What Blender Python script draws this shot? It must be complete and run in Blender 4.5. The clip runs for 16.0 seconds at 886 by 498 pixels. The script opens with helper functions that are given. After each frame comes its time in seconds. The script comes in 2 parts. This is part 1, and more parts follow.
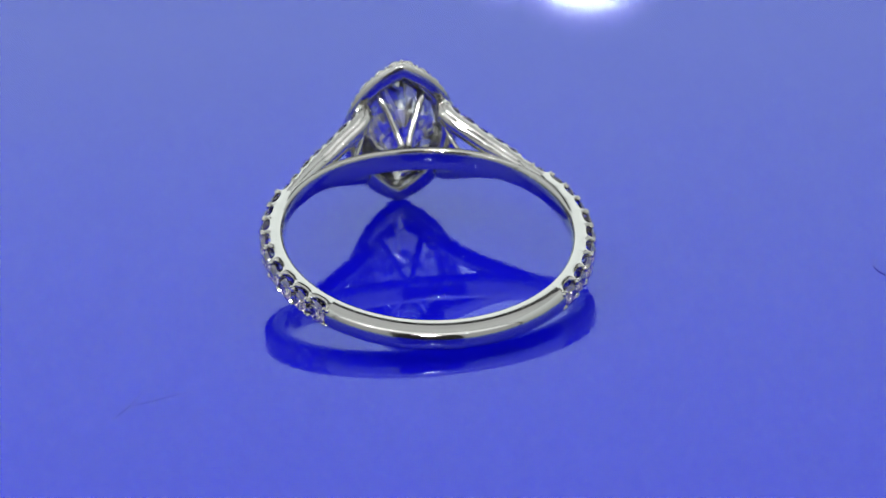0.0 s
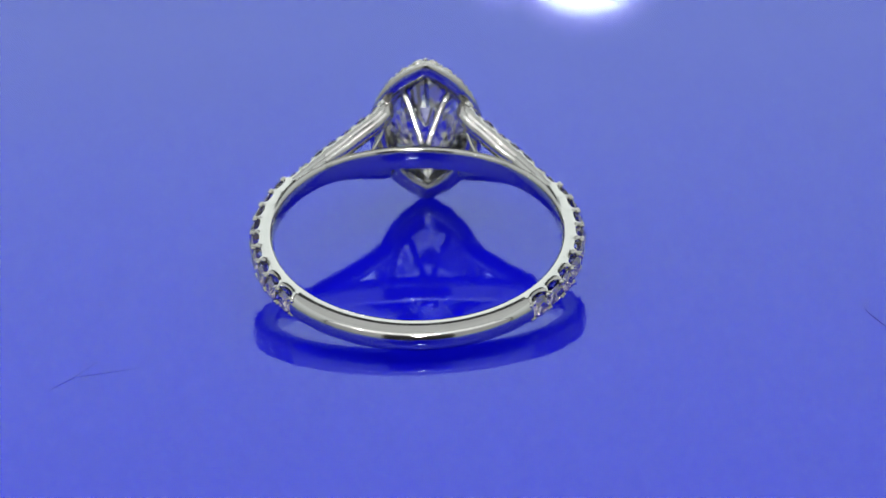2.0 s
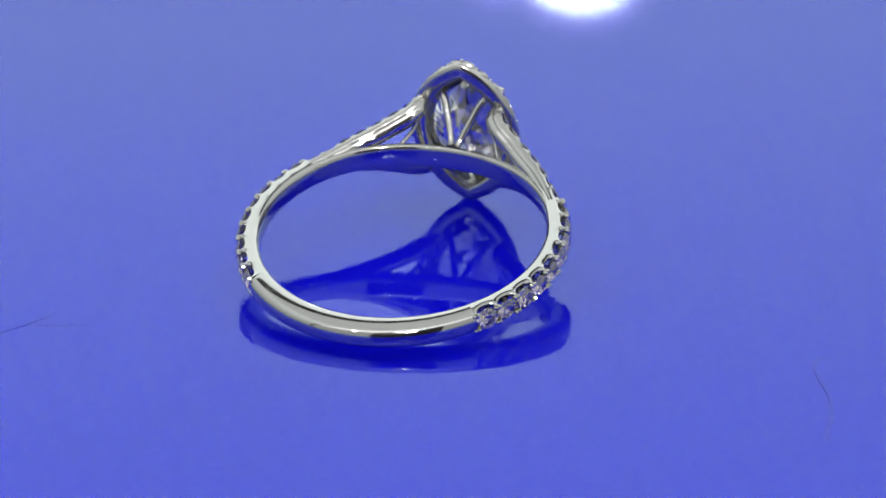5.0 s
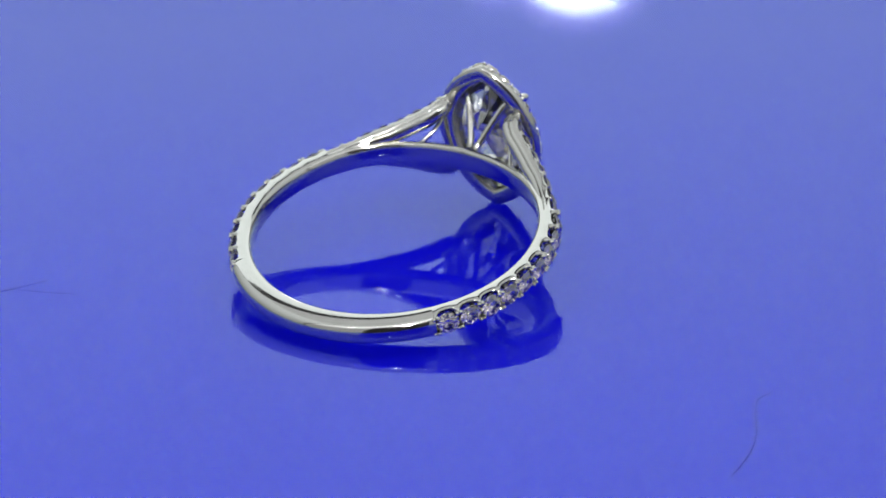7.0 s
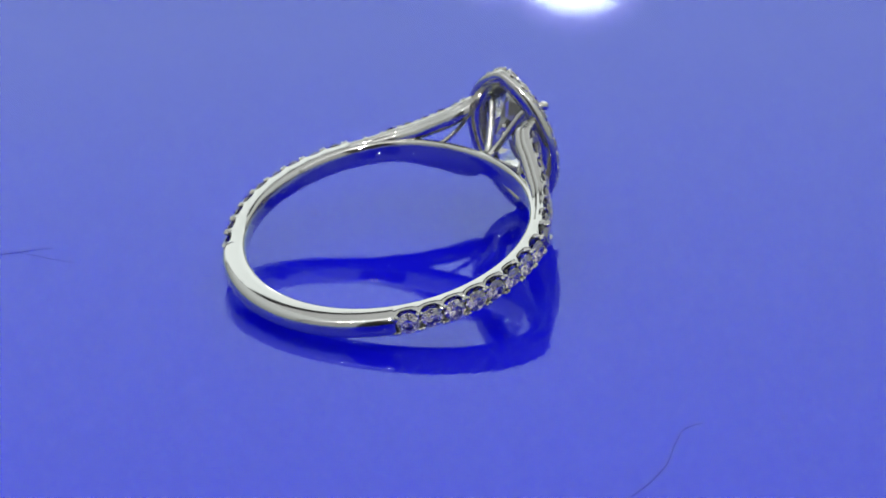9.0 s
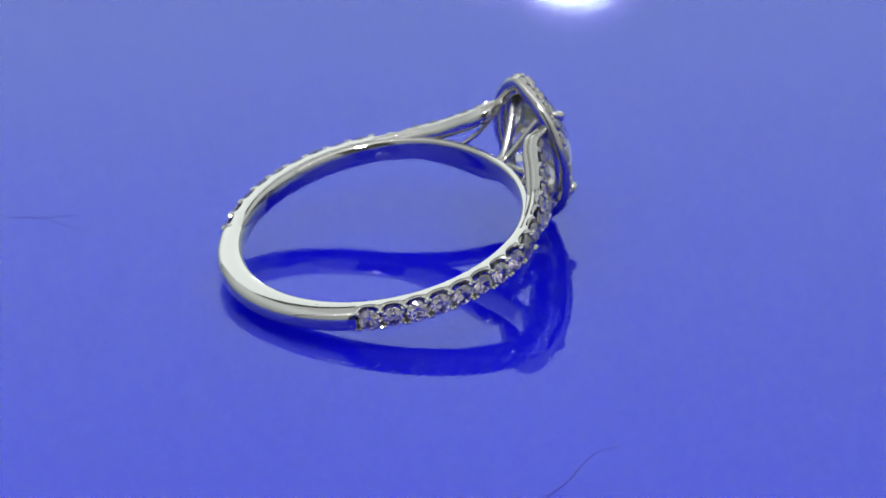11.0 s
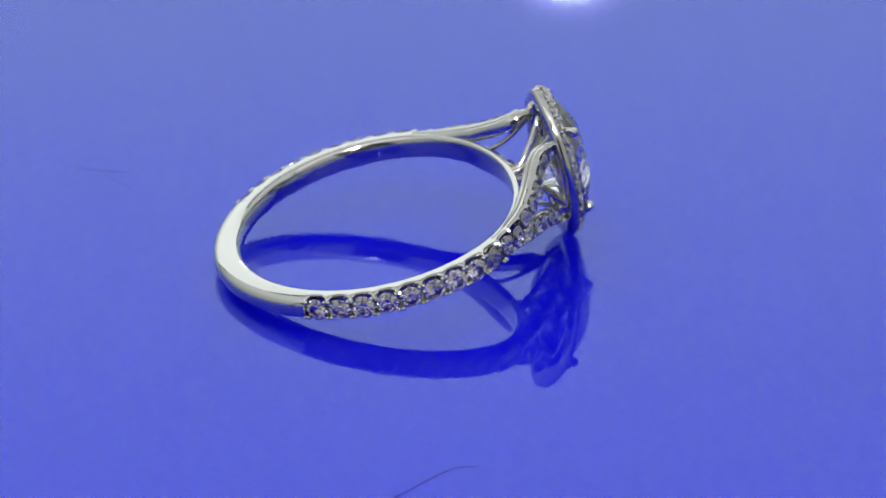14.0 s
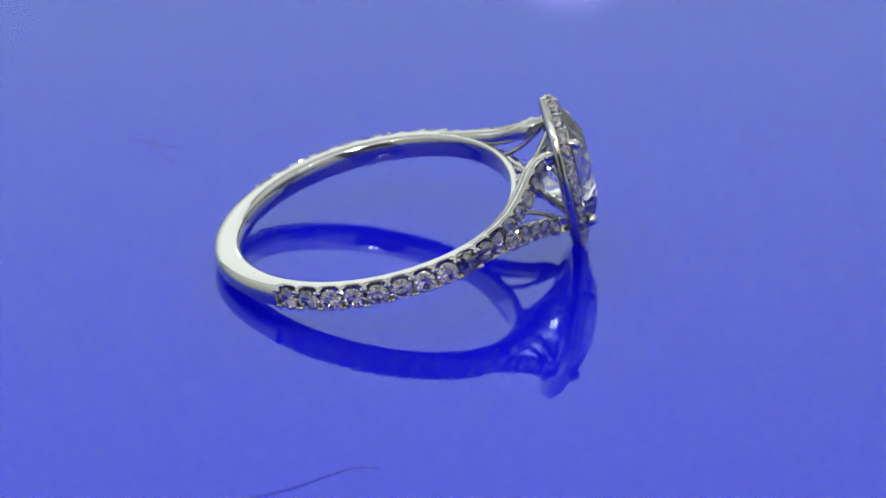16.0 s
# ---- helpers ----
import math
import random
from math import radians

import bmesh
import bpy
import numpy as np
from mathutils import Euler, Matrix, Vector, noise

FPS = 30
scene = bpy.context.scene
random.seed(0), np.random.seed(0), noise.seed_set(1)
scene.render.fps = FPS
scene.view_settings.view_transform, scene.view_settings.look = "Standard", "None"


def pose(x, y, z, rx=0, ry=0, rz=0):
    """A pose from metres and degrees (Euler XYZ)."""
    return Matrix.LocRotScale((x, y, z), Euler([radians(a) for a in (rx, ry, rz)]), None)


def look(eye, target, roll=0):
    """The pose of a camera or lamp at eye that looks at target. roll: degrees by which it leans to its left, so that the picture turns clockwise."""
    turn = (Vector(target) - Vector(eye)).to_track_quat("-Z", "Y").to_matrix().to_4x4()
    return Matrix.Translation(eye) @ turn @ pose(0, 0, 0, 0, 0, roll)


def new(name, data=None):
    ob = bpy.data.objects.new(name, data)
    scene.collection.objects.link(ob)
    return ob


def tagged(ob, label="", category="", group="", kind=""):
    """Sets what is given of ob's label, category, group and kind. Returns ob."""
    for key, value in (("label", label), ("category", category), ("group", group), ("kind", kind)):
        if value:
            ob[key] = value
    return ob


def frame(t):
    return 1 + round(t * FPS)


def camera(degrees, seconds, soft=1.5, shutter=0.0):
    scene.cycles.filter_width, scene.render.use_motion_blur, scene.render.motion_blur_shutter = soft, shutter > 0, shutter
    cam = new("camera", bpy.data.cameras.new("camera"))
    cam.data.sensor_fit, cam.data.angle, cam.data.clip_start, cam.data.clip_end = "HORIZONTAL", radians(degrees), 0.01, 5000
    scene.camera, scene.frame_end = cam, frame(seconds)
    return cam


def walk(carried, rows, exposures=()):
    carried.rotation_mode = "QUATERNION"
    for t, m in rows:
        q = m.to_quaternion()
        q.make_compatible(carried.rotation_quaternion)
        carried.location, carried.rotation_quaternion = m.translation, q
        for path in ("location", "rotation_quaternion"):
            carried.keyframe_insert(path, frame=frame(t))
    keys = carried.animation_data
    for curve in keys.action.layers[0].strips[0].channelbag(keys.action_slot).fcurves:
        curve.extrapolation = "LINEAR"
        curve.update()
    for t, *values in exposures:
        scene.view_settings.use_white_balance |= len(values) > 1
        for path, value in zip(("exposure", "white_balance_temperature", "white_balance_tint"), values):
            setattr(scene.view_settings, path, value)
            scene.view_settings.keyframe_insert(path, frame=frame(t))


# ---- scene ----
# sizes below are in millimetre-like units; U turns them into metres
U = 0.00094
FOV = 12.193
EYE = (0.1076 * U, -230.760 * U, 110.7783 * U)
WAY = (0.0, 0.902779, -0.430106)
cam = camera(FOV, 16.0, soft=1.5)
# a small aperture, focused on the near side of the band
cam.data.dof.use_dof = True
cam.data.dof.focus_distance = 0.2300
cam.data.dof.aperture_fstop = 85.0
CAM_POSE = look(EYE, tuple(e + 0.25 * w for e, w in zip(EYE, WAY)), -1.420)
walk(cam, [(0.0, CAM_POSE), (16.0, CAM_POSE)], exposures=[(0.0, 0.25), (16.0, 0.25)])

# the turntable's axis, its speed and the slight lean of the plate on it
AXIS = Vector((-0.6403 * U, 0.3253 * U, 0.0))
SPEED = -5.7811
LEAN = Vector((-0.0032, 0.0068, 1.0)).normalized()


def turned(t):
    """The pose of whatever rides on the turntable, t seconds into the clip."""
    lean = Vector((0, 0, 1)).rotation_difference(LEAN).to_matrix().to_4x4()
    return Matrix.Translation(AXIS) @ Matrix.Rotation(radians(SPEED * t), 4, "Z") @ lean @ Matrix.Translation(-AXIS)


RING_POSE = pose(-0.795 * U, -2.838 * U, 2.80 * U, 0, 0, 8.122) @ pose(0, 0, 0, 11.669) @ pose(0, 0, 0, 0, 1.474)

# ---- world and exposure ----
world = bpy.data.worlds.new("dim_studio")
world.use_nodes = True
world.node_tree.nodes["Background"].inputs[0].default_value = (0.05, 0.05, 0.055, 1)
world.node_tree.nodes["Background"].inputs[1].default_value = 1.0
scene.world = world


# ---- materials ----
def material(name):
    m = bpy.data.materials.new(name)
    m.use_nodes = True
    n = m.node_tree.nodes
    return m, n, m.node_tree.links, n["Principled BSDF"], n["Material Output"]


def noise_node(n, l, scale, detail=4.0):
    c = n.new("ShaderNodeTexCoord")
    x = n.new("ShaderNodeTexNoise")
    x.inputs["Scale"].default_value = scale
    x.inputs["Detail"].default_value = detail
    l.new(c.outputs["Object"], x.inputs["Vector"])
    return x


def ramp(n, l, source, low, high, a=0.3, b=0.7):
    r = n.new("ShaderNodeMapRange")
    r.inputs["From Min"].default_value, r.inputs["From Max"].default_value = a, b
    r.inputs["To Min"].default_value, r.inputs["To Max"].default_value = low, high
    l.new(source, r.inputs["Value"])
    return r.outputs["Result"]


def bump(n, l, source, b, strength, distance):
    k = n.new("ShaderNodeBump")
    k.inputs["Strength"].default_value, k.inputs["Distance"].default_value = strength, distance
    l.new(source, k.inputs["Height"])
    l.new(k.outputs["Normal"], b.inputs["Normal"])


def white_gold(name, rough):
    m, n, l, b, _ = material(name)
    b.inputs["Base Color"].default_value = (0.57, 0.565, 0.548, 1)
    b.inputs["Metallic"].default_value = 1.0
    x = noise_node(n, l, 900.0)
    l.new(ramp(n, l, x.outputs["Fac"], rough * 0.6, rough * 1.7), b.inputs["Roughness"])
    y, z, add = noise_node(n, l, 2600.0), noise_node(n, l, 11000.0), n.new("ShaderNodeMath")
    add.operation = "MULTIPLY_ADD"
    add.inputs[1].default_value = 0.22
    l.new(z.outputs["Fac"], add.inputs[0])
    l.new(y.outputs["Fac"], add.inputs[2])
    bump(n, l, add.outputs[0], b, 0.03, 0.00002)
    return m


GOLD = white_gold("polished_white_gold", 0.08)
GOLD_CAST = white_gold("burnished_white_gold", 0.12)
GOLD_BEAD = white_gold("cut_white_gold", 0.03)


def diamond_material(name, tint, rough):
    m, n, l, b, _ = material(name)
    b.inputs["Base Color"].default_value = (*tint, 1)
    b.inputs["Roughness"].default_value = rough
    b.inputs["IOR"].default_value = 2.42
    b.inputs["Transmission Weight"].default_value = 1.0
    return m


DIAMOND = diamond_material("clear_diamond", (0.99, 0.985, 0.985), 0.05)
MELEE = diamond_material("small_diamond", (1.0, 0.925, 0.91), 0.0)


def blue_gloss(name):
    m, n, l, b, _ = material(name)
    x = noise_node(n, l, 60.0)
    mix = n.new("ShaderNodeMix")
    mix.data_type = "RGBA"
    mix.inputs[6].default_value = (0.0080, 0.0075, 0.84, 1)
    mix.inputs[7].default_value = (0.0090, 0.0085, 0.88, 1)
    l.new(x.outputs["Fac"], mix.inputs[0])
    l.new(mix.outputs[2], b.inputs["Base Color"])
    b.inputs["Roughness"].default_value = 0.03
    b.inputs["IOR"].default_value = 1.05
    b.inputs["Metallic"].default_value = 0.14
    return m


def clear_gloss(name):
    """A clear lacquer: the Fresnel share is reflected, the rest passes."""
    m, n, l, b, out = material(name)
    f = n.new("ShaderNodeFresnel")
    f.inputs["IOR"].default_value = 1.45
    t, g, k = n.new("ShaderNodeBsdfTransparent"), n.new("ShaderNodeBsdfGlossy"), n.new("ShaderNodeMixShader")
    g.inputs["Roughness"].default_value = 0.02
    g.inputs["Color"].default_value = (0.83, 1, 1, 1)
    l.new(f.outputs[0], k.inputs[0])
    l.new(t.outputs[0], k.inputs[1])
    l.new(g.outputs[0], k.inputs[2])
    l.new(k.outputs[0], out.inputs["Surface"])
    return m


def plain(name, colour, rough, scale=40.0, vary=0.08):
    m, n, l, b, _ = material(name)
    x = noise_node(n, l, scale)
    mix = n.new("ShaderNodeMix")
    mix.data_type = "RGBA"
    mix.inputs[6].default_value = (*[c * (1 - vary) for c in colour], 1)
    mix.inputs[7].default_value = (*[c * (1 + vary) for c in colour], 1)
    l.new(x.outputs["Fac"], mix.inputs[0])
    l.new(mix.outputs[2], b.inputs["Base Color"])
    b.inputs["Roughness"].default_value = rough
    return m


def glow_fabric(name, colour, foot, head, low=0.0, high=0.5, uneven=0.06, scale=4.0, skirt=1.0):
    """Thin tent cloth with its glow painted in: it runs from foot to head between two heights."""
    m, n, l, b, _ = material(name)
    # base kept dark, though such cloth is white, to hold back bounced light
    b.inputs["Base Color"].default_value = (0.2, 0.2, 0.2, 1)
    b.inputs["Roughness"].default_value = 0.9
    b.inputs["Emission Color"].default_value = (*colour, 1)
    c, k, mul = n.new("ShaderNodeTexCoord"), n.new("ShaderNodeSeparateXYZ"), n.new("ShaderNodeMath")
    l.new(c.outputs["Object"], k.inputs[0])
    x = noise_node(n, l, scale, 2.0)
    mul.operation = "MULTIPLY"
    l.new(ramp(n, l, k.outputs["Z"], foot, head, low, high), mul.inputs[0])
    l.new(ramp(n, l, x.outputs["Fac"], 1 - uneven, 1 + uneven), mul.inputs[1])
    # painted fade at the foot, for dimmer low reflections
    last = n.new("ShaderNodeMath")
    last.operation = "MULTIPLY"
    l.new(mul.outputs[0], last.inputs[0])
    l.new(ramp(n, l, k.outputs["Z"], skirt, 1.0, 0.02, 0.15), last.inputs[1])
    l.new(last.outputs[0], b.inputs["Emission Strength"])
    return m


def glowing(name, colour, strength):
    m, n, l, b, _ = material(name)
    b.inputs["Base Color"].default_value = (0.8, 0.8, 0.8, 1)
    b.inputs["Emission Color"].default_value = (*colour, 1)
    b.inputs["Emission Strength"].default_value = strength
    return m


BLUE = blue_gloss("blue_acrylic")
CLEAR = clear_gloss("clear_top_layer")
# glow set by hand for each wall to shape what the metal mirrors
FABRIC = glow_fabric("glow_tent_side", (0.93, 1.0, 0.985), 0.20, 0.55, 0.0, 0.40)
BACK_FABRIC = glow_fabric("glow_tent_back", (0.92, 1.0, 0.985), 1.06, 0.95, 0.28, 0.46, 0.04, 5.0, 0.3)
FRONT_FABRIC = glow_fabric("glow_tent_front", (0.98, 1.0, 0.99), 0.24, 0.90, 0.20, 0.36)
TOP_FABRIC = glow_fabric("glow_tent_top", (0.96, 1.0, 0.99), 0.44, 0.44, 0.0, 1.0, 0.15, 4.0)
DARK_CLOTH = plain("dark_cloth", (0.03, 0.03, 0.032), 0.9)
TABLE = plain("white_laminate", (0.7, 0.7, 0.69), 0.4)
BLACK = plain("black_plastic", (0.02, 0.02, 0.021), 0.45)
LED_FRONT = glowing("front_led_lens", (1.0, 0.96, 0.94), 330.0)
LED_TINY = glowing("tiny_led_lens", (1.0, 0.97, 0.95), 700.0)
LED_SIDE = glowing("side_led_lens", (1.0, 0.97, 0.94), 200.0)
LED_SOFT = glowing("frosted_led_lens", (1.0, 0.98, 1.0), 10.0)
LED_VIOLET = glowing("violet_led_lens", (0.62, 0.57, 1.0), 2.0)
# emission for rings that imitate the soft violet glow round the back lamps
RIM = glowing("painted_violet_glow", (0.68, 0.62, 1.0), 1.9)
RIM_DIM = glowing("painted_dim_glow", (0.72, 0.72, 1.0), 1.35)
WHITE = plain("white_plastic", (0.75, 0.75, 0.76), 0.5)
HAIR = plain("dark_fibre", (0.03, 0.03, 0.18), 0.6, 900.0, 0.3)
PALE = plain("pale_lint", (0.16, 0.16, 0.62), 0.9, 900.0, 0.2)
LINT = plain("grey_lint", (0.05, 0.055, 0.52), 0.9, 900.0, 0.3)


# ---- building helpers ----
def mesh_of(name, bm, mat, smooth=True, angle=35):
    bmesh.ops.recalc_face_normals(bm, faces=bm.faces)
    me = bpy.data.meshes.new(name)
    bm.to_mesh(me)
    bm.free()
    me.materials.append(mat)
    if smooth:
        me.shade_smooth()
        me.set_sharp_from_angle(angle=radians(angle))
    return me


def part(name, bm, mat, parent, label="", smooth=True, angle=35):
    ob = new(name, mesh_of(name, bm, mat, smooth, angle))
    ob.parent = parent
    if label:
        tagged(ob, label)
    return ob


def place(name, me, parent, m, label=""):
    ob = new(name, me)
    ob.parent = parent
    ob.matrix_basis = m
    if label:
        tagged(ob, label)
    return ob


def sweep(bm, path, sections, closed=False):
    """Skin over path rows (point, outward, side); sections: one list of (out, side) for each row."""
    rows = []
    for (p, o, s), sec in zip(path, sections):
        rows.append([bm.verts.new((p + o * a + s * b) * U) for a, b in sec])
    k, n = len(rows[0]), len(rows)
    for i in range(n if closed else n - 1):
        a, b = rows[i], rows[(i + 1) % n]
        for j in range(k):
            bm.faces.new((a[j], a[(j + 1) % k], b[(j + 1) % k], b[j]))
    if not closed:
        bm.faces.new(rows[0])
        bm.faces.new(rows[-1][::-1])
    return bm


def smooth_path(points, steps):
    """Catmull-Rom through the points."""
    pts = [Vector(p) for p in points]
    pts = [2 * pts[0] - pts[1]] + pts + [2 * pts[-1] - pts[-2]]
    out = []
    for i in range(1, len(pts) - 2):
        a, b, c, d = pts[i - 1:i + 3]
        for j in range(steps):
            t = j / steps
            out.append(0.5 * (2 * b + (c - a) * t + (2 * a - 5 * b + 4 * c - d) * t * t + (3 * b - a - 3 * c + d) * t ** 3))
    out.append(pts[-2])
    return out


def lathe(bm, profile, segments):
    """Closed solid of revolution about z from (radius, z) rows; radius 0 closes it."""
    rings = []
    for r, z in profile:
        if r == 0:
            rings.append([bm.verts.new((0, 0, z))])
        else:
            rings.append([bm.verts.new((r * math.cos(2 * math.pi * i / segments), r * math.sin(2 * math.pi * i / segments), z)) for i in range(segments)])
    for a, b in zip(rings, rings[1:]):
        for i in range(segments):
            j = (i + 1) % segments
            if len(a) == 1:
                bm.faces.new((a[0], b[i], b[j]))
            elif len(b) == 1:
                bm.faces.new((a[i], a[j], b[0]))
            else:
                bm.faces.new((a[i], a[j], b[j], b[i]))
    return bm


def box(bm, lo, hi):
    v = [bm.verts.new((x, y, z)) for x in (lo[0], hi[0]) for y in (lo[1], hi[1]) for z in (lo[2], hi[2])]
    for f in ((0, 1, 3, 2), (4, 6, 7, 5), (0, 4, 5, 1), (2, 3, 7, 6), (0, 2, 6, 4), (1, 5, 7, 3)):
        bm.faces.new([v[i] for i in f])
    return bm


def facing(p, outward, along):
    """A pose at p whose z points outward and whose x runs along."""
    z = outward.normalized()
    y = z.cross(along).normalized()
    x = y.cross(z)
    m = Matrix((x, y, z)).transposed().to_4x4()
    return Matrix.Translation(p * U) @ m


# ---- the studio round the turntable ----
def build_studio():
    table = new("table", mesh_of("table", box(bmesh.new(), (-0.6, -0.75, -0.06), (0.6, 0.6, -0.03)), TABLE, False))
    tagged(table, "white laminate table under the turntable", "table", kind="structure")
    t = 0.004
    # unseen tent walls, added for their painted glow
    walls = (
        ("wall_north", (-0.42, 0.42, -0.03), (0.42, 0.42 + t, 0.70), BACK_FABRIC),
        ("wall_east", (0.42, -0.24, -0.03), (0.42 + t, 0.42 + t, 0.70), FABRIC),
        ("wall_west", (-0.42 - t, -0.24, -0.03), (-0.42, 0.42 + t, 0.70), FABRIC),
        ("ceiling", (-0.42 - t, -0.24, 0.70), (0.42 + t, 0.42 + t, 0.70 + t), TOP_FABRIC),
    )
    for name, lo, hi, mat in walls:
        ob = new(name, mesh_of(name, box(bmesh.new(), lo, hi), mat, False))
        tagged(ob, "unseen grey tent side with a painted glow", "tent wall", kind="structure")
    # unseen front flap; its lens opening is sized to mirror dark and pass the lamp
    bm = bmesh.new()
    y, w, lo, hi = -0.24, 0.10, -0.02, 0.275
    box(bm, (-0.42, y - t, -0.03), (-w, y, 0.70))
    box(bm, (w, y - t, -0.03), (0.42, y, 0.70))
    box(bm, (-w, y - t, -0.03), (w, y, lo))
    box(bm, (-w, y - t, hi), (w, y, 0.70))
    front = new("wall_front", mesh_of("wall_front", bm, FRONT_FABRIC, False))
    tagged(front, "unseen grey tent flap with a painted glow and a lens opening", "tent wall", kind="structure")
    # unseen poles, added to put dark lines into the metal's reflections
    for x in (-0.412, 0.412):
        for y in (-0.232, 0.412):
            pole = lathe(bmesh.new(), [(0, -0.03), (0.006, -0.03), (0.006, 0.70), (0, 0.70)], 12)
            ob = new("trim", mesh_of("trim", pole, BLACK))
            ob.location = (x, y, 0)
            tagged(ob, "unseen black corner pole, added for dark reflections", "tent pole", kind="structure")
    # unseen dark strip, added so the band mirrors a dark line beside its rim
    bm = box(bmesh.new(), (-0.40, 0.400, 0.555), (0.40, 0.412, 0.70))
    box(bm, (-0.40, 0.388, 0.545), (0.40, 0.412, 0.5555))
    ob = new("trim", mesh_of("trim", bm, DARK_CLOTH, False))
    tagged(ob, "unseen dark cloth strip at the tent's back, added for dark reflections", "valance", kind="structure")
    # unseen backdrop, added so the opening mirrors dark in the metal
    back = new("wall_south", mesh_of("wall_south", box(bmesh.new(), (-0.9, -0.75, -0.06), (0.9, -0.74, 0.9)), DARK_CLOTH, False))
    tagged(back, "unseen dark cloth, added behind the camera for dark reflections", "curtain", kind="structure")


def led_spot(spot, target, radius, mat, label, rim=None):
    ob = new("led_spotlight")
    ob.matrix_basis = look(spot, target)
    tagged(ob, label, "spotlight", group="led spotlights")
    body = lathe(bmesh.new(), [(0, radius * 2.2), (radius * 0.7, radius * 2.1), (radius * 1.12, radius * 0.9), (radius * 1.18, -0.1 * radius), (radius * 1.02, -0.1 * radius), (radius * 1.02, 0.1 * radius), (0, 0.1 * radius)], 32)
    part("housing", body, WHITE if rim else BLACK, ob)
    if rim:
        # added ring, painting a blurred violet edge round the lens
        ring = lathe(bmesh.new(), [(radius * 0.99, -0.11 * radius), (radius * 1.26, -0.11 * radius), (radius * 1.26, -0.17 * radius), (radius * 0.99, -0.17 * radius)], 40)
        part("glow_ring", ring, rim, ob, "added violet ring imitating the lamp's soft glow")
    lens = lathe(bmesh.new(), [(0, 0.05 * radius), (radius, 0.05 * radius), (radius * 0.96, -0.05 * radius), (radius * 0.6, -0.12 * radius), (0, -0.15 * radius)], 32)
    part("lens", lens, mat, ob, "glowing lens")
    return ob


def build_lamps():
    led_spot((0.0233, 0.42 - 0.0233, 0.1292), (0.0233, -1, 0.1292), 0.0106, LED_SOFT, "small bright white led spotlight with painted violet glow ring", RIM)
    led_spot((0.0098, 0.42 - 0.0099, 0.1386), (0.0098, -1, 0.1386), 0.0045, LED_VIOLET, "small dim violet led spotlight with painted glow ring", RIM_DIM)
    led_spot((-0.18, -0.24 + 0.018, 0.31), (0, 0, 0), 0.006, LED_SIDE, "small bright led on the tent front")
    # the main lamp on its stand, outside the tent and above the camera
    key = led_spot((0.010, -0.445, 0.398), (0, 0, 0), 0.028, LED_FRONT, "bright round white led lamp on a thin black stand")
    stand = lathe(bmesh.new(), [(0, -0.03), (0.06, -0.03), (0.06, -0.024), (0.006, -0.02), (0.006, 0.40), (0, 0.40)], 24)
    post = part("stand", stand, BLACK, key, "thin black stand with a round foot")
    post.matrix_basis = key.matrix_basis.inverted() @ pose(0.010, -0.495, 0)
    # an unseen strip of tiny leds over the tent's opening, added for sparkle
    strip = new("sparkle_led_strip")
    strip.matrix_basis = pose(0, -0.2385, 0.34, -35)
    tagged(strip, "unseen thin strip of tiny bright leds, added over the opening for sparkle", "led strip")
    part("backing", box(bmesh.new(), (-0.29, -0.001, -0.005), (0.29, 0.001, 0.005)), WHITE, strip, smooth=False)
    dot = mesh_of("led", lathe(bmesh.new(), [(0, 0), (0.0013, 0), (0.0012, 0.0006), (0, 0.0009)], 8), LED_TINY)
    for k in range(29):
        place("led", dot, strip, pose(-0.28 + 0.02 * k, 0.001, 0, -90))


# ---- the turntable ----
PLATE_R = 0.11
GAP = 0.96 * U


def build_turntable():
    table = new("turntable")
    table.matrix_basis = turned(0)
    tagged(table, "glossy blue acrylic display turntable, dusty, slowly turning", "turntable")
    r, d = PLATE_R, 0.003
    ring = [(0, -GAP), (r, -GAP), (r, -GAP - d + 0.0004), (r - 0.0004, -GAP - d), (0, -GAP - d)]
    plate = part("plate", lathe(bmesh.new(), ring, 160), BLUE, table, "deep blue acrylic plate", angle=30)
    plate.location = (AXIS.x, AXIS.y, 0)
    bm = bmesh.new()
    lathe(bm, [(0, 0), (r, 0)], 160)
    sheet = part("clear_layer", bm, CLEAR, table, "clear glossy top layer")
    sheet.location = (AXIS.x, AXIS.y, 0)
    drum = lathe(bmesh.new(), [(0, -GAP - d), (0.075, -GAP - d), (0.075, -0.027), (0.078, -0.03), (0, -0.03)], 96)
    base = part("base", drum, BLACK, table, "round black motor base")
    base.location = (AXIS.x, AXIS.y, 0)
    return table


# ---- the ring ----
RI, W = 8.79, 0.80           # inner radius, half width
START = 134.5                # where the stones begin, degrees from the head
STEP = 8.4
ARM_STEP = 1.16


def on_band(phi):
    a = radians(phi)
    o = Vector((math.sin(a), math.cos(a), 0))
    return o, Vector((math.cos(a), -math.sin(a), 0))


INNER = [(8.73, 0.0), (8.74, 0.2), (8.765, 0.38), (8.81, 0.54), (8.88, 0.66), (8.97, 0.74), (9.10, 0.785)]


FLAT = [(8.73, 0.0), (8.74, 0.24), (8.765, 0.44), (8.80, 0.60), (8.85, 0.71), (8.91, 0.765), (9.0, 0.785)]


def section(outer, inner=INNER):
    """A closed band section from its upper outer half; the inside is softly rounded."""
    half = inner[1:] + outer
    return [inner[0]] + half + [(r, -z) for r, z in half[:0:-1] if z > 0] + [(half[0][0], -half[0][1])]


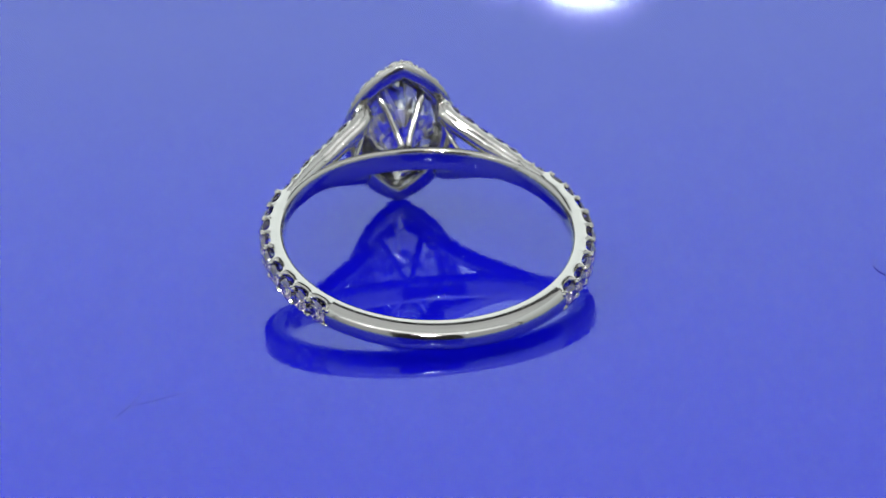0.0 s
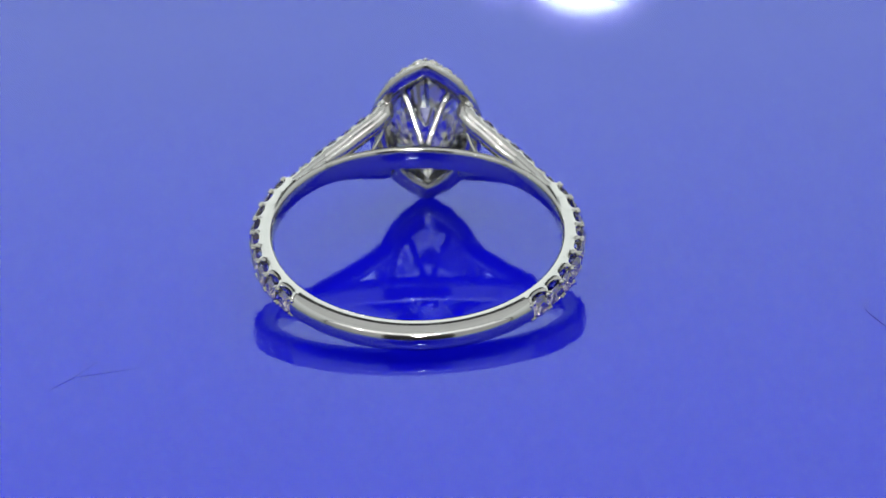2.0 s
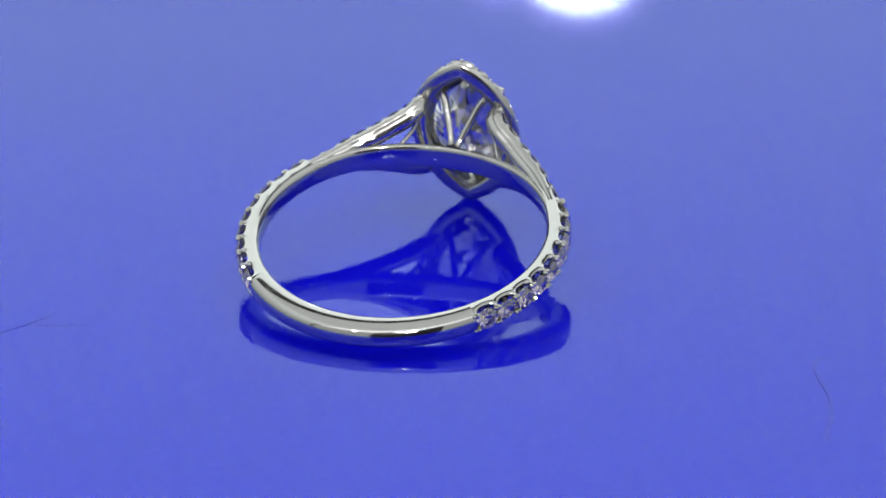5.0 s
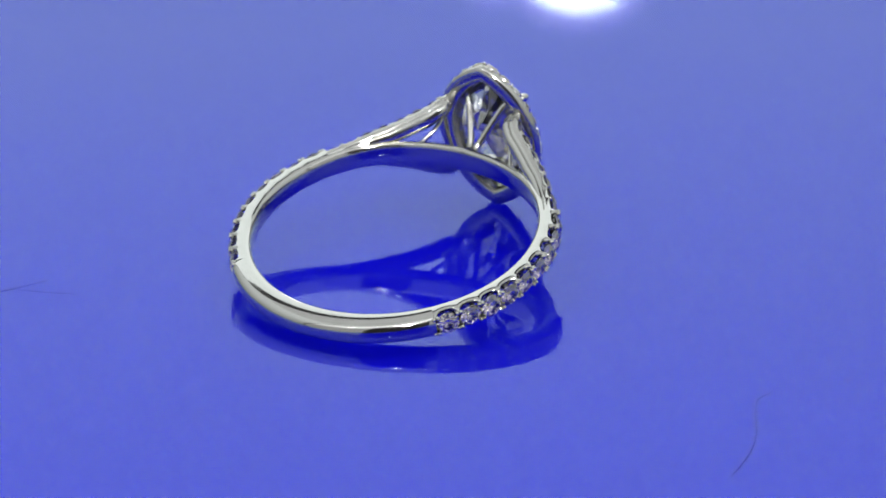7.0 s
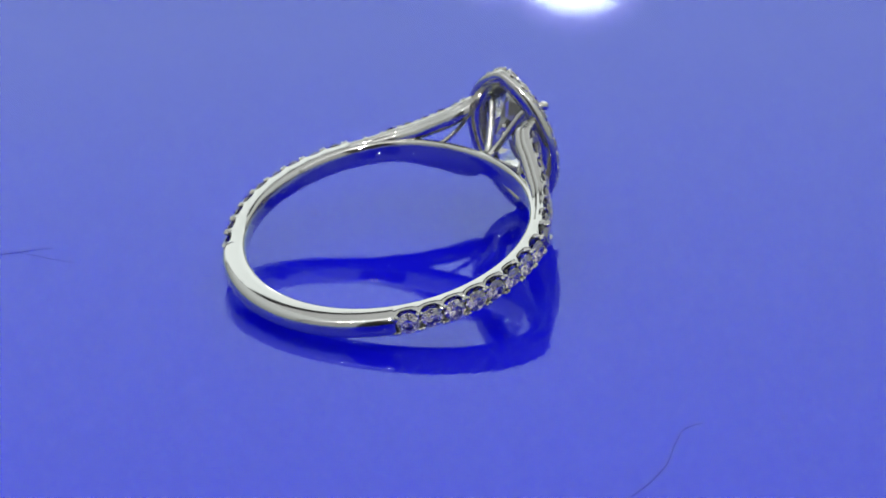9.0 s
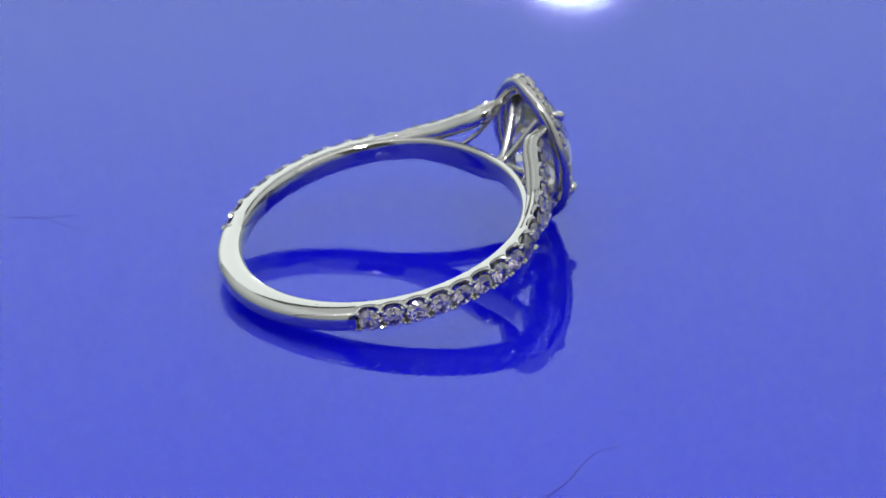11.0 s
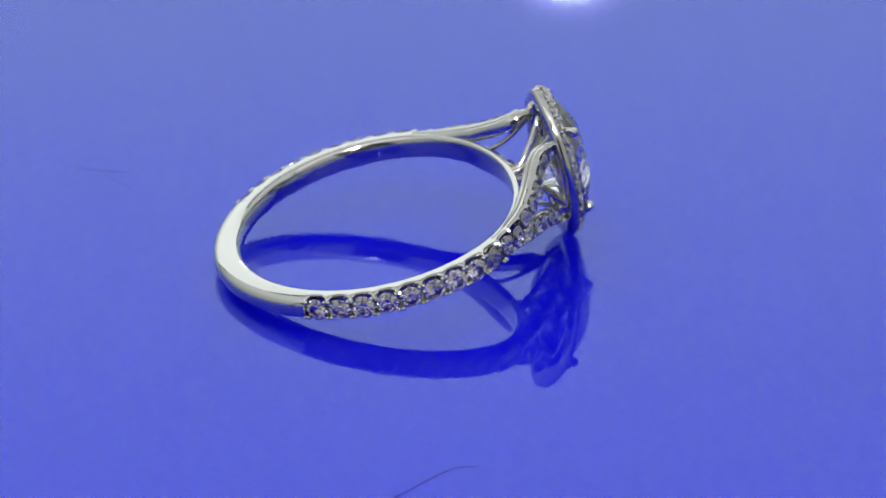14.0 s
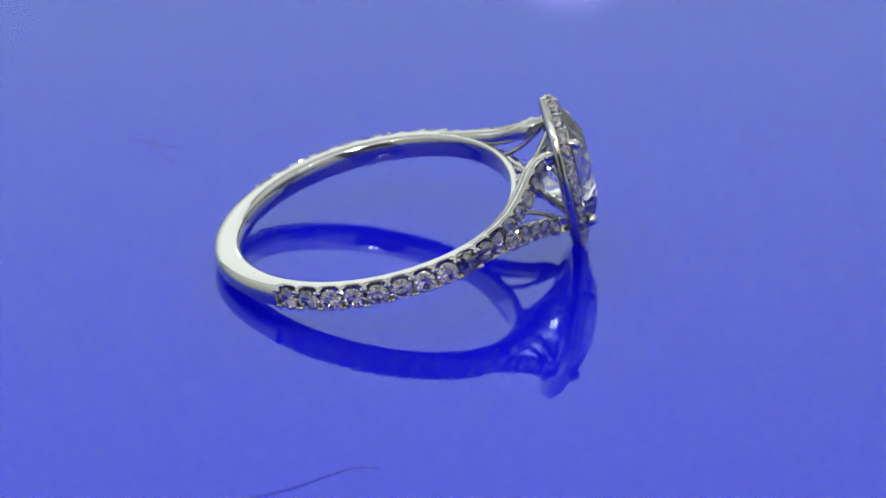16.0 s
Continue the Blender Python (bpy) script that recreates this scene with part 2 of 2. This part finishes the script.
PLAIN = section([(9.28, 0.785), (9.46, 0.774), (9.64, 0.745), (9.82, 0.692), (9.975, 0.605), (10.085, 0.485), (10.155, 0.33), (10.19, 0.16), (10.20, 0.0)])


def bridge(f):
    """The bridge's section f degrees from the head: flatter and sharper inside than the band."""
    k = min(1.0, max(0.0, (58 - abs(f)) / 22))
    inner = [(a + (c - a) * k, b + (d - b) * k) for (a, b), (c, d) in zip(INNER, FLAT)]
    drop = 0.44 * (0.5 + 0.5 * math.cos(f / 58 * math.pi))
    return [(r - drop, z) for r, z in section([(9.16, 0.78), (9.24, 0.70), (9.28, 0.5), (9.29, 0.25), (9.29, 0.0)], inner)]


def channel(notch):
    """The shoulder's section; notch is 1 beside a stone, where its walls are cut down, and 0 between stones."""
    gap = [(9.58, 0.785), (9.84, 0.745), (10.02, 0.64), (9.96, 0.48), (9.44, 0.34), (9.30, 0.0)]
    cut = [(9.52, 0.785), (9.60, 0.752), (9.60, 0.64), (9.53, 0.51), (9.40, 0.34), (9.30, 0.0)]
    return section([(a + (c - a) * notch, b + (d - b) * notch) for (a, b), (c, d) in zip(gap, cut)])


SPLIT = [(8.78, 3.75, 0.10), (8.08, 5.0, 0.20), (7.07, 6.39, 0.34), (6.09, 7.58, 0.58), (5.08, 8.48, 0.92), (4.07, 9.24, 1.38), (3.22, 9.82, 1.80), (2.76, 10.4, 2.12), (2.6, 11.0, 2.30), (2.5, 11.45, 2.36)]


def brilliant(radius):
    """A round brilliant, girdle in z = 0, table up."""
    bm = bmesh.new()
    ring = lambda r, z, n, off: [bm.verts.new((r * U * math.cos(2 * math.pi * (i + off) / n), r * U * math.sin(2 * math.pi * (i + off) / n), z * U)) for i in range(n)]
    n = 11
    table, star = ring(0.54 * radius, 0.33 * radius, n, 0), ring(0.76 * radius, 0.20 * radius, n, 0.5)
    up, low = ring(radius, 0.03 * radius, 2 * n, 0), ring(radius, -0.03 * radius, 2 * n, 0)
    pav = ring(0.42 * radius, -0.47 * radius, n, 0.5)
    tip = bm.verts.new((0, 0, -0.84 * radius * U))
    bm.faces.new(table)
    for i in range(n):
        j = (i + 1) % n
        bm.faces.new((table[i], star[i], table[j]))
        bm.faces.new((table[j], star[i], up[2 * j], star[j]))
        bm.faces.new((star[i], up[2 * i], up[2 * i + 1]))
        bm.faces.new((star[i], up[2 * i + 1], up[(2 * i + 2) % (2 * n)]))
        bm.faces.new((low[2 * i], low[2 * i + 1], pav[i]))
        bm.faces.new((low[2 * i + 1], low[(2 * i + 2) % (2 * n)], pav[i]))
        bm.faces.new((low[2 * j], pav[i], tip, pav[j]))
    for i in range(2 * n):
        bm.faces.new((up[i], low[i], low[(i + 1) % (2 * n)], up[(i + 1) % (2 * n)]))
    return bm


def marquise(u, length, width):
    """A point (x, z) and outward (x, z) of a marquise outline; u from 0 to 4, tips at 0 and 2."""
    big = (length ** 2 + width ** 2) / (2 * width)
    half = math.asin(length / big)
    side = 1 if u % 4 < 2 else -1
    a = half - (u % 2) * half
    x, z = big * math.cos(a) - (big - width), big * math.sin(a)
    return Vector((side * x, 0, side * z)), Vector((side * math.cos(a), 0, side * math.sin(a)))


def centre_stone():
    """A marquise brilliant about its own y axis: table towards +y."""
    bm = bmesh.new()
    n = 32
    def row(k, y, turn=0.0):
        out = []
        for i in range(n // 2):
            u = 4 * (i + turn) / (n // 2)
            p, _ = marquise(u, 4.35, 2.75)
            out.append(bm.verts.new(Vector((p.x * k, y, p.z * k)) * U))
        return out
    table, star, up, low, pav = row(0.58, 1.02), row(0.80, 0.62, 0.5), row(1, 0.08), row(1, -0.08), row(0.5, -1.2, 0.5)
    keel = [bm.verts.new(Vector((0, -2.1, z)) * U) for z in (1.2, -1.2)]
    m = len(table)
    bm.faces.new(table)
    for i in range(m):
        j = (i + 1) % m
        bm.faces.new((table[i], star[i], table[j]))
        bm.faces.new((table[j], star[i], up[j], star[j]))
        bm.faces.new((star[i], up[i], up[j]))
        bm.faces.new((up[i], low[i], low[j], up[j]))
        bm.faces.new((low[i], low[j], pav[i]))
        k = keel[0] if (i < m // 4 or i >= 3 * m // 4) else keel[1]
        kj = keel[0] if (j < m // 4 or j >= 3 * m // 4) else keel[1]
        bm.faces.new((low[j], pav[i], k, pav[j]))
        if k is not kj:
            bm.faces.new((pav[j], k, kj))
    return bm


def bead_mesh(radius):
    bm = bmesh.new()
    bmesh.ops.create_icosphere(bm, subdivisions=2, radius=radius * U)
    for v in bm.verts:
        v.co.z *= 1.35
    return mesh_of("bead", bm, GOLD_BEAD, False)


def collar_mesh(r, depth):
    """A cut-down cup that holds one small stone."""
    bm = bmesh.new()
    n, prof = 24, [(r - 0.02, -depth), (r, -0.1), (r - 0.02, 0.0), (r - 0.05, 0.0), (r - 0.07, -0.08), (r - 0.12, -depth)]
    rows = [[bm.verts.new((a * U * math.cos(2 * math.pi * i / n), a * U * math.sin(2 * math.pi * i / n), z * U)) for a, z in prof] for i in range(n)]
    for i in range(n):
        a, b = rows[i], rows[(i + 1) % n]
        for j in range(len(prof)):
            k = (j + 1) % len(prof)
            bm.faces.new((a[j], b[j], b[k], a[k]))
    return mesh_of("collar", bm, GOLD_CAST, True, 50)


HALO_Y, HALO_L, HALO_W = 11.66, 5.27, 3.62


def build_ring():
    ring = new("engagement_ring")
    ring.matrix_basis = turned(0) @ RING_POSE
    tagged(ring, "white gold split-shank ring with marquise diamond halo on blue plate", "ring")
    zed = Vector((0, 0, 1))

    def arc(a, b, step=1.5):
        n = max(2, int(abs(b - a) / step) + 1)
        return [a + (b - a) * i / (n - 1) for i in range(n)]

    def shaped(profile, f):
        """The band is thicker at the back."""
        f = abs(f if f <= 180 else f - 360)
        if f > START:
            k = math.sin((f - START) / (180 - START) * math.pi / 2)
            return [(8.79 - 0.03 * k + (r - 8.79) * (1.03 + 0.16 * k), z) for r, z in profile]
        return profile

    def band(name, a, b, profile, label):
        rows = arc(a, b)
        part(name, sweep(bmesh.new(), [(Vector((0, 0, 0)), on_band(f)[0], zed) for f in rows], [shaped(profile, f) for f in rows]), GOLD, ring, label, angle=32)

    band("shank", START, 360 - START, PLAIN, "plain polished half-round back of the band")
    shoulders = {}
    for s in (1, -1):
        rows = arc(58, START, STEP / 14)
        secs = []
        for f in rows:
            u = ((START - 0.3 - f) / STEP) % 1.0
            d = abs(u - 0.5) * 2 / 0.90
            secs.append(channel(math.sqrt(max(0.0, 1 - d * d))))
        shoulders[s] = part("pave_shoulder", sweep(bmesh.new(), [(Vector((0, 0, 0)), on_band(s * f)[0], zed) for f in rows], secs), GOLD, ring, "band shoulder cut out for small stones", angle=50)
    rows = arc(-58, 58)
    part("gallery_bridge", sweep(bmesh.new(), [(Vector((0, 0, 0)), on_band(f)[0], zed) for f in rows], [bridge(f) for f in rows]), GOLD, ring, "smooth bridge under the setting", angle=32)

    stone = mesh_of("pave_diamond", brilliant(0.70), MELEE, False)
    bead = bead_mesh(0.145)
    small = mesh_of("pave_diamond", brilliant(0.58), MELEE, False)
    tiny_bead = bead_mesh(0.12)

    def set_stone(holder, p, out, along, mesh):
        """A small stone, each seated a little askew."""
        tilt = pose(0, 0, 0, random.uniform(-8, 8), random.uniform(-8, 8), random.uniform(0, 45))
        place("pave_diamond", mesh, holder, facing(p, out, along) @ tilt)

    def set_beads(holder, p, out, across, along, spread, gap, mesh):
        """Split beads between two stones, a pair on each side."""
        for e in (spread, -spread):
            for k in (gap, -gap):
                place("bead", mesh, holder, facing(p + across * e + along * k, out + across * e * 0.6, along) @ pose(0, 0, 0, random.uniform(-10, 10), random.uniform(-10, 10), random.uniform(0, 72)))

    for s in (1, -1):
        for i in range(9):
            o, t = on_band(s * (START - 0.5 * STEP - 0.3 - i * STEP))
            set_stone(shoulders[s], o * 9.97, o, t, stone)
        for i in range(10):
            o, t = on_band(s * (START - 0.3 - i * STEP))
            set_beads(shoulders[s], o * 10.02, o, zed, t, 0.52, 0.12, bead)

    # split arms
    for s in (1, -1):
        for v in (1, -1):
            pts = smooth_path([(s * x, y, v * z) for x, y, z in SPLIT], 10)
            path = []
            for i, p in enumerate(pts):
                tan = (pts[min(i + 1, len(pts) - 1)] - pts[max(i - 1, 0)]).normalized()
                out = Vector((s * 0.75, 0.95, 0))
                out = (out - tan * out.dot(tan)).normalized()
                side = tan.cross(out) * (s * v)
                if side.z * v < 0:
                    side = -side
                path.append((p, out, side))
            sec = [(-0.82, -0.30), (-0.88, -0.05), (-0.84, 0.25), (-0.70, 0.42), (-0.54, 0.48), (-0.46, 0.40), (-0.38, 0.50), (-0.2, 0.58), (0.1, 0.58), (0.2, 0.5), (0.14, 0.36), (0.02, 0.18), (0, 0), (0.02, -0.18), (0.14, -0.36), (0.18, -0.48), (0.08, -0.54), (-0.3, -0.52)]
            last, gone, secs = len(path) - 1, 0.0, []
            for i in range(last + 1):
                if i:
                    gone += (path[i][0] - path[i - 1][0]).length
                d = abs(((gone - 0.35) / ARM_STEP) % 1.0 - 0.5) * 2 / 0.86
                cut = 0.11 * math.sqrt(max(0.0, 1 - d * d)) * (i < last - 14)
                k = min(1, 0.44 + 0.026 * (last - i))
                deep = min(1, max(0.74, 0.74 + 0.26 * (i - 20) / 18))
                secs.append([(a if a >= 0 else a * deep, b) for a, b in sec])
                secs[-1] = [((a - (cut if 0.05 < a and abs(b) > 0.3 else 0)) * k, b * k) for a, b in secs[-1]]
            arm = part("split_arm", sweep(bmesh.new(), path, secs), GOLD, ring, "tapering arm of the split shank", angle=40)
            dist, need = 0.0, 0.35 + 0.5 * ARM_STEP
            for (p, o, b), (q, _, _) in zip(path, path[1:]):
                seg = (q - p).length
                while dist + seg > need:
                    at, along = p.lerp(q, (need - dist) / seg), (q - p).normalized()
                    need += ARM_STEP
                    if need > 11.1:
                        continue
                    if abs(at.z) < 0.47:
                        if v == 1 and abs(at.x) < 8.5:
                            flat = Vector((at.x, at.y, 0))
                            set_stone(arm, flat + o * 0.30, o, along, stone)
                    else:
                        set_stone(arm, at + o * 0.27, o, along, small)
                    if abs(at.z) > 0.47:
                        set_beads(arm, at + o * 0.16 + along * 0.5 * ARM_STEP, o, b, along, 0.44, 0.09, tiny_bead)
                    else:
                        place("bead", tiny_bead, arm, facing(at + o * 0.16 + b * 0.46 + along * 0.5 * ARM_STEP, o, along))
                dist += seg

    # halo
    count = 96
    path = []
    for i in range(count):
        p, o = marquise(4 * (i + 0.5) / count, HALO_L, HALO_W)
        path.append((Vector((p.x, HALO_Y, p.z)), o, Vector((0, 1, 0))))
    sec = [(-0.04, -0.34), (0.0, -0.26), (0.0, -0.04), (-0.04, 0.03), (-0.10, 0.05), (-0.16, 0.0), (-0.42, 0.10), (-0.76, 0.38), (-0.84, 0.50), (-0.98, 0.52), (-1.04, 0.4), (-1.10, 0.05), (-1.09, -0.15), (-1.05, -0.34), (-0.95, -0.45), (-0.76, -0.505), (-0.56, -0.53), (-0.38, -0.52), (-0.22, -0.48), (-0.10, -0.41)]
    halo = part("halo", sweep(bmesh.new(), path, [sec] * count, True), GOLD, ring, "pointed marquise halo frame", angle=40)
    halo_stone, halo_cup = mesh_of("halo_diamond", brilliant(0.48), MELEE, False), collar_mesh(0.53, 0.3)
    per = 12
    for side in (0, 2):
        for i in range(per):
            p, o = marquise(side + 2 * (i + 0.5) / per, HALO_L - 0.25, HALO_W - 0.40)
            at = Vector((p.x, HALO_Y + 0.34, p.z))
            m = facing(at, Vector((0, 1, 0)) + o * 0.95, o.cross(Vector((0, 1, 0))))
            place("halo_diamond", halo_stone, halo, m)
            place("collar", halo_cup, halo, m)
            for k in (0.16, 0.92):
                q, o2 = marquise(side + 2 * i / per, HALO_L - k * 0.5, HALO_W - k)
                place("bead", tiny_bead, halo, facing(Vector((q.x, HALO_Y + (0.16 if k < 0.5 else 0.54), q.z)), Vector((0, 1, 0)), Vector((1, 0, 0))))

    o, _ = on_band(149.6)
    place("tool_mark", mesh_of("tool_mark", box(bmesh.new(), (-0.15 * U, -0.025 * U, -0.02 * U), (0.15 * U, 0.025 * U, 0.004 * U)), BLACK, False), ring,
                 Matrix.Translation((o * 9.28 + zed * 0.78) * U) @ Matrix.Rotation(radians(90 - 149.6), 4, "Z"), "thin dark tool mark on the rim")

    gem = part("centre_diamond", centre_stone(), DIAMOND, ring, "large clear marquise-cut centre diamond", False)
    gem.location = (0, 12.35 * U, 0)

    # thin struts that tie the arms to the bridge
    for s in (1, -1):
        for v in (1, -1):
            pts = smooth_path([(s * 3.5, 8.15, v * 0.34), (s * 3.15, 8.75, v * 0.52), (s * 2.75, 9.6, v * 1.0), (s * 2.45, 10.5, v * 1.7), (s * 2.4, 11.2, v * 2.2)], 5)
            path = []
            for i, p in enumerate(pts):
                tan = (pts[min(i + 1, len(pts) - 1)] - pts[max(i - 1, 0)]).normalized()
                a = tan.cross(Vector((0, 0.3, v))).normalized()
                path.append((p, a, tan.cross(a)))
            ring_of = [(0.14 * math.cos(math.pi * j / 5), 0.14 * math.sin(math.pi * j / 5)) for j in range(10)]
            part("strut", sweep(bmesh.new(), path, [ring_of] * len(path)), GOLD, ring, "thin white gold strut", angle=60)

    # claws from the bridge to the stone
    for sx in (1, -1):
        for sz in (1, -1):
            pts = smooth_path([(sx * 0.16, 8.85, sz * 0.25), (sx * 0.24, 9.6, sz * 0.4), (sx * 0.72, 10.6, sz * 1.4), (sx * 1.3, 11.6, sz * 2.5), (sx * 1.98, 12.2, sz * 2.84), (sx * 2.16, 12.54, sz * 2.74), (sx * 1.9, 12.82, sz * 2.45)], 5)
            path = []
            for i, p in enumerate(pts):
                tan = (pts[min(i + 1, len(pts) - 1)] - pts[max(i - 1, 0)]).normalized()
                a = tan.orthogonal().normalized()
                a = (Vector((sx * 0.7, 0, sz * 0.7)) - tan * tan.dot(Vector((sx * 0.7, 0, sz * 0.7)))).normalized()
                path.append((p, a, tan.cross(a)))
            n = len(path)
            secs = []
            for i in range(n):
                r = 0.23 if i < n - 6 else 0.23 + 0.09 * math.sin((i - n + 7) / 6 * math.pi)
                r = r if i < n - 1 else 0.14
                secs.append([(r * math.cos(2 * math.pi * j / 12), r * math.sin(2 * math.pi * j / 12)) for j in range(12)])
            part("claw", sweep(bmesh.new(), path, secs), GOLD, ring, "rounded white gold claw", angle=60)
    return ring


# ---- dust on the plate ----
def fibre(name, points, radius, mat, label, category):
    pts = smooth_path([(x, y, radius) for x, y in points], 6)
    path = []
    for i, p in enumerate(pts):
        tan = (pts[min(i + 1, len(pts) - 1)] - pts[max(i - 1, 0)]).normalized()
        a = Vector((0, 0, 1))
        path.append((p, a, tan.cross(a).normalized()))
    secs = []
    for i in range(len(path)):
        r = radius * (0.55 + 0.45 * math.sin(math.pi * (i + 0.5) / len(path)))
        secs.append([(r * math.cos(math.pi * j / 3), r * math.sin(math.pi * j / 3)) for j in range(6)])
    ob = new(name, mesh_of(name, sweep(bmesh.new(), path, secs), mat))
    ob.matrix_basis = turned(0)
    return tagged(ob, label, category, group="dust on the plate")


def fleck(x, y, size, mat, label):
    bm = bmesh.new()
    size *= 0.65
    bmesh.ops.create_icosphere(bm, subdivisions=2, radius=size * U)
    for v in bm.verts:
        k = 1 + 0.5 * noise.noise(v.co / (size * U) * 1.3 + Vector((x, y, 0)))
        v.co = Vector((v.co.x * 1.5 * k + x * U, v.co.y * k + y * U, (v.co.z * 0.08 * k) + 0.08 * size * U))
    ob = new("dust_fleck", mesh_of("dust_fleck", bm, mat, True, 180))
    ob.matrix_basis = turned(0)
    return tagged(ob, label, "dust", group="dust on the plate")


def build_dust():
    out = [
        fibre("hair", [(26.62, -1.5), (26.5, -2.9), (27.67, -4.71), (28.86, -6.2), (29.86, -8.13), (30.46, -9.93), (30.79, -11.3)], 0.027, HAIR, "fine curved dark hair lying on the blue plate", "hair"),
        fibre("hair", [(-19.19, -20.37), (-18.25, -18.53), (-17.37, -16.3)], 0.018, HAIR, "short fine dark hair lying on the blue plate", "hair"),
        fibre("hair", [(-18.25, -18.53), (-16.62, -17.76), (-14.61, -16.69)], 0.013, HAIR, "short fine dark hair lying on the blue plate", "hair"),
    ]
    for x, y, r in ((27.56, -12.06, 0.14), (-19.24, -8.78, 0.17), (-12.21, -10.04, 0.10), (-10.83, -1.05, 0.16), (29.13, 2.34, 0.18)):
        out.append(fleck(x, y, r, LINT, "tiny dark speck of lint on the blue plate"))
    for x, y, r in ((19.82, -5.58, 0.10), (-11.77, -15.15, 0.10), (12.11, -19.87, 0.07)):
        out.append(fleck(x, y, r, PALE, "tiny pale speck of dust on the blue plate"))
    return out


build_studio()
build_lamps()
TURNTABLE = build_turntable()
RING = build_ring()
DUST = build_dust()


def motions():
    times = [0.5 * i for i in range(33)]
    walk(TURNTABLE, [(t, turned(t)) for t in times])
    for d in DUST:
        walk(d, [(t, turned(t)) for t in times])
    walk(RING, [(t, turned(t) @ RING_POSE) for t in times])


motions()
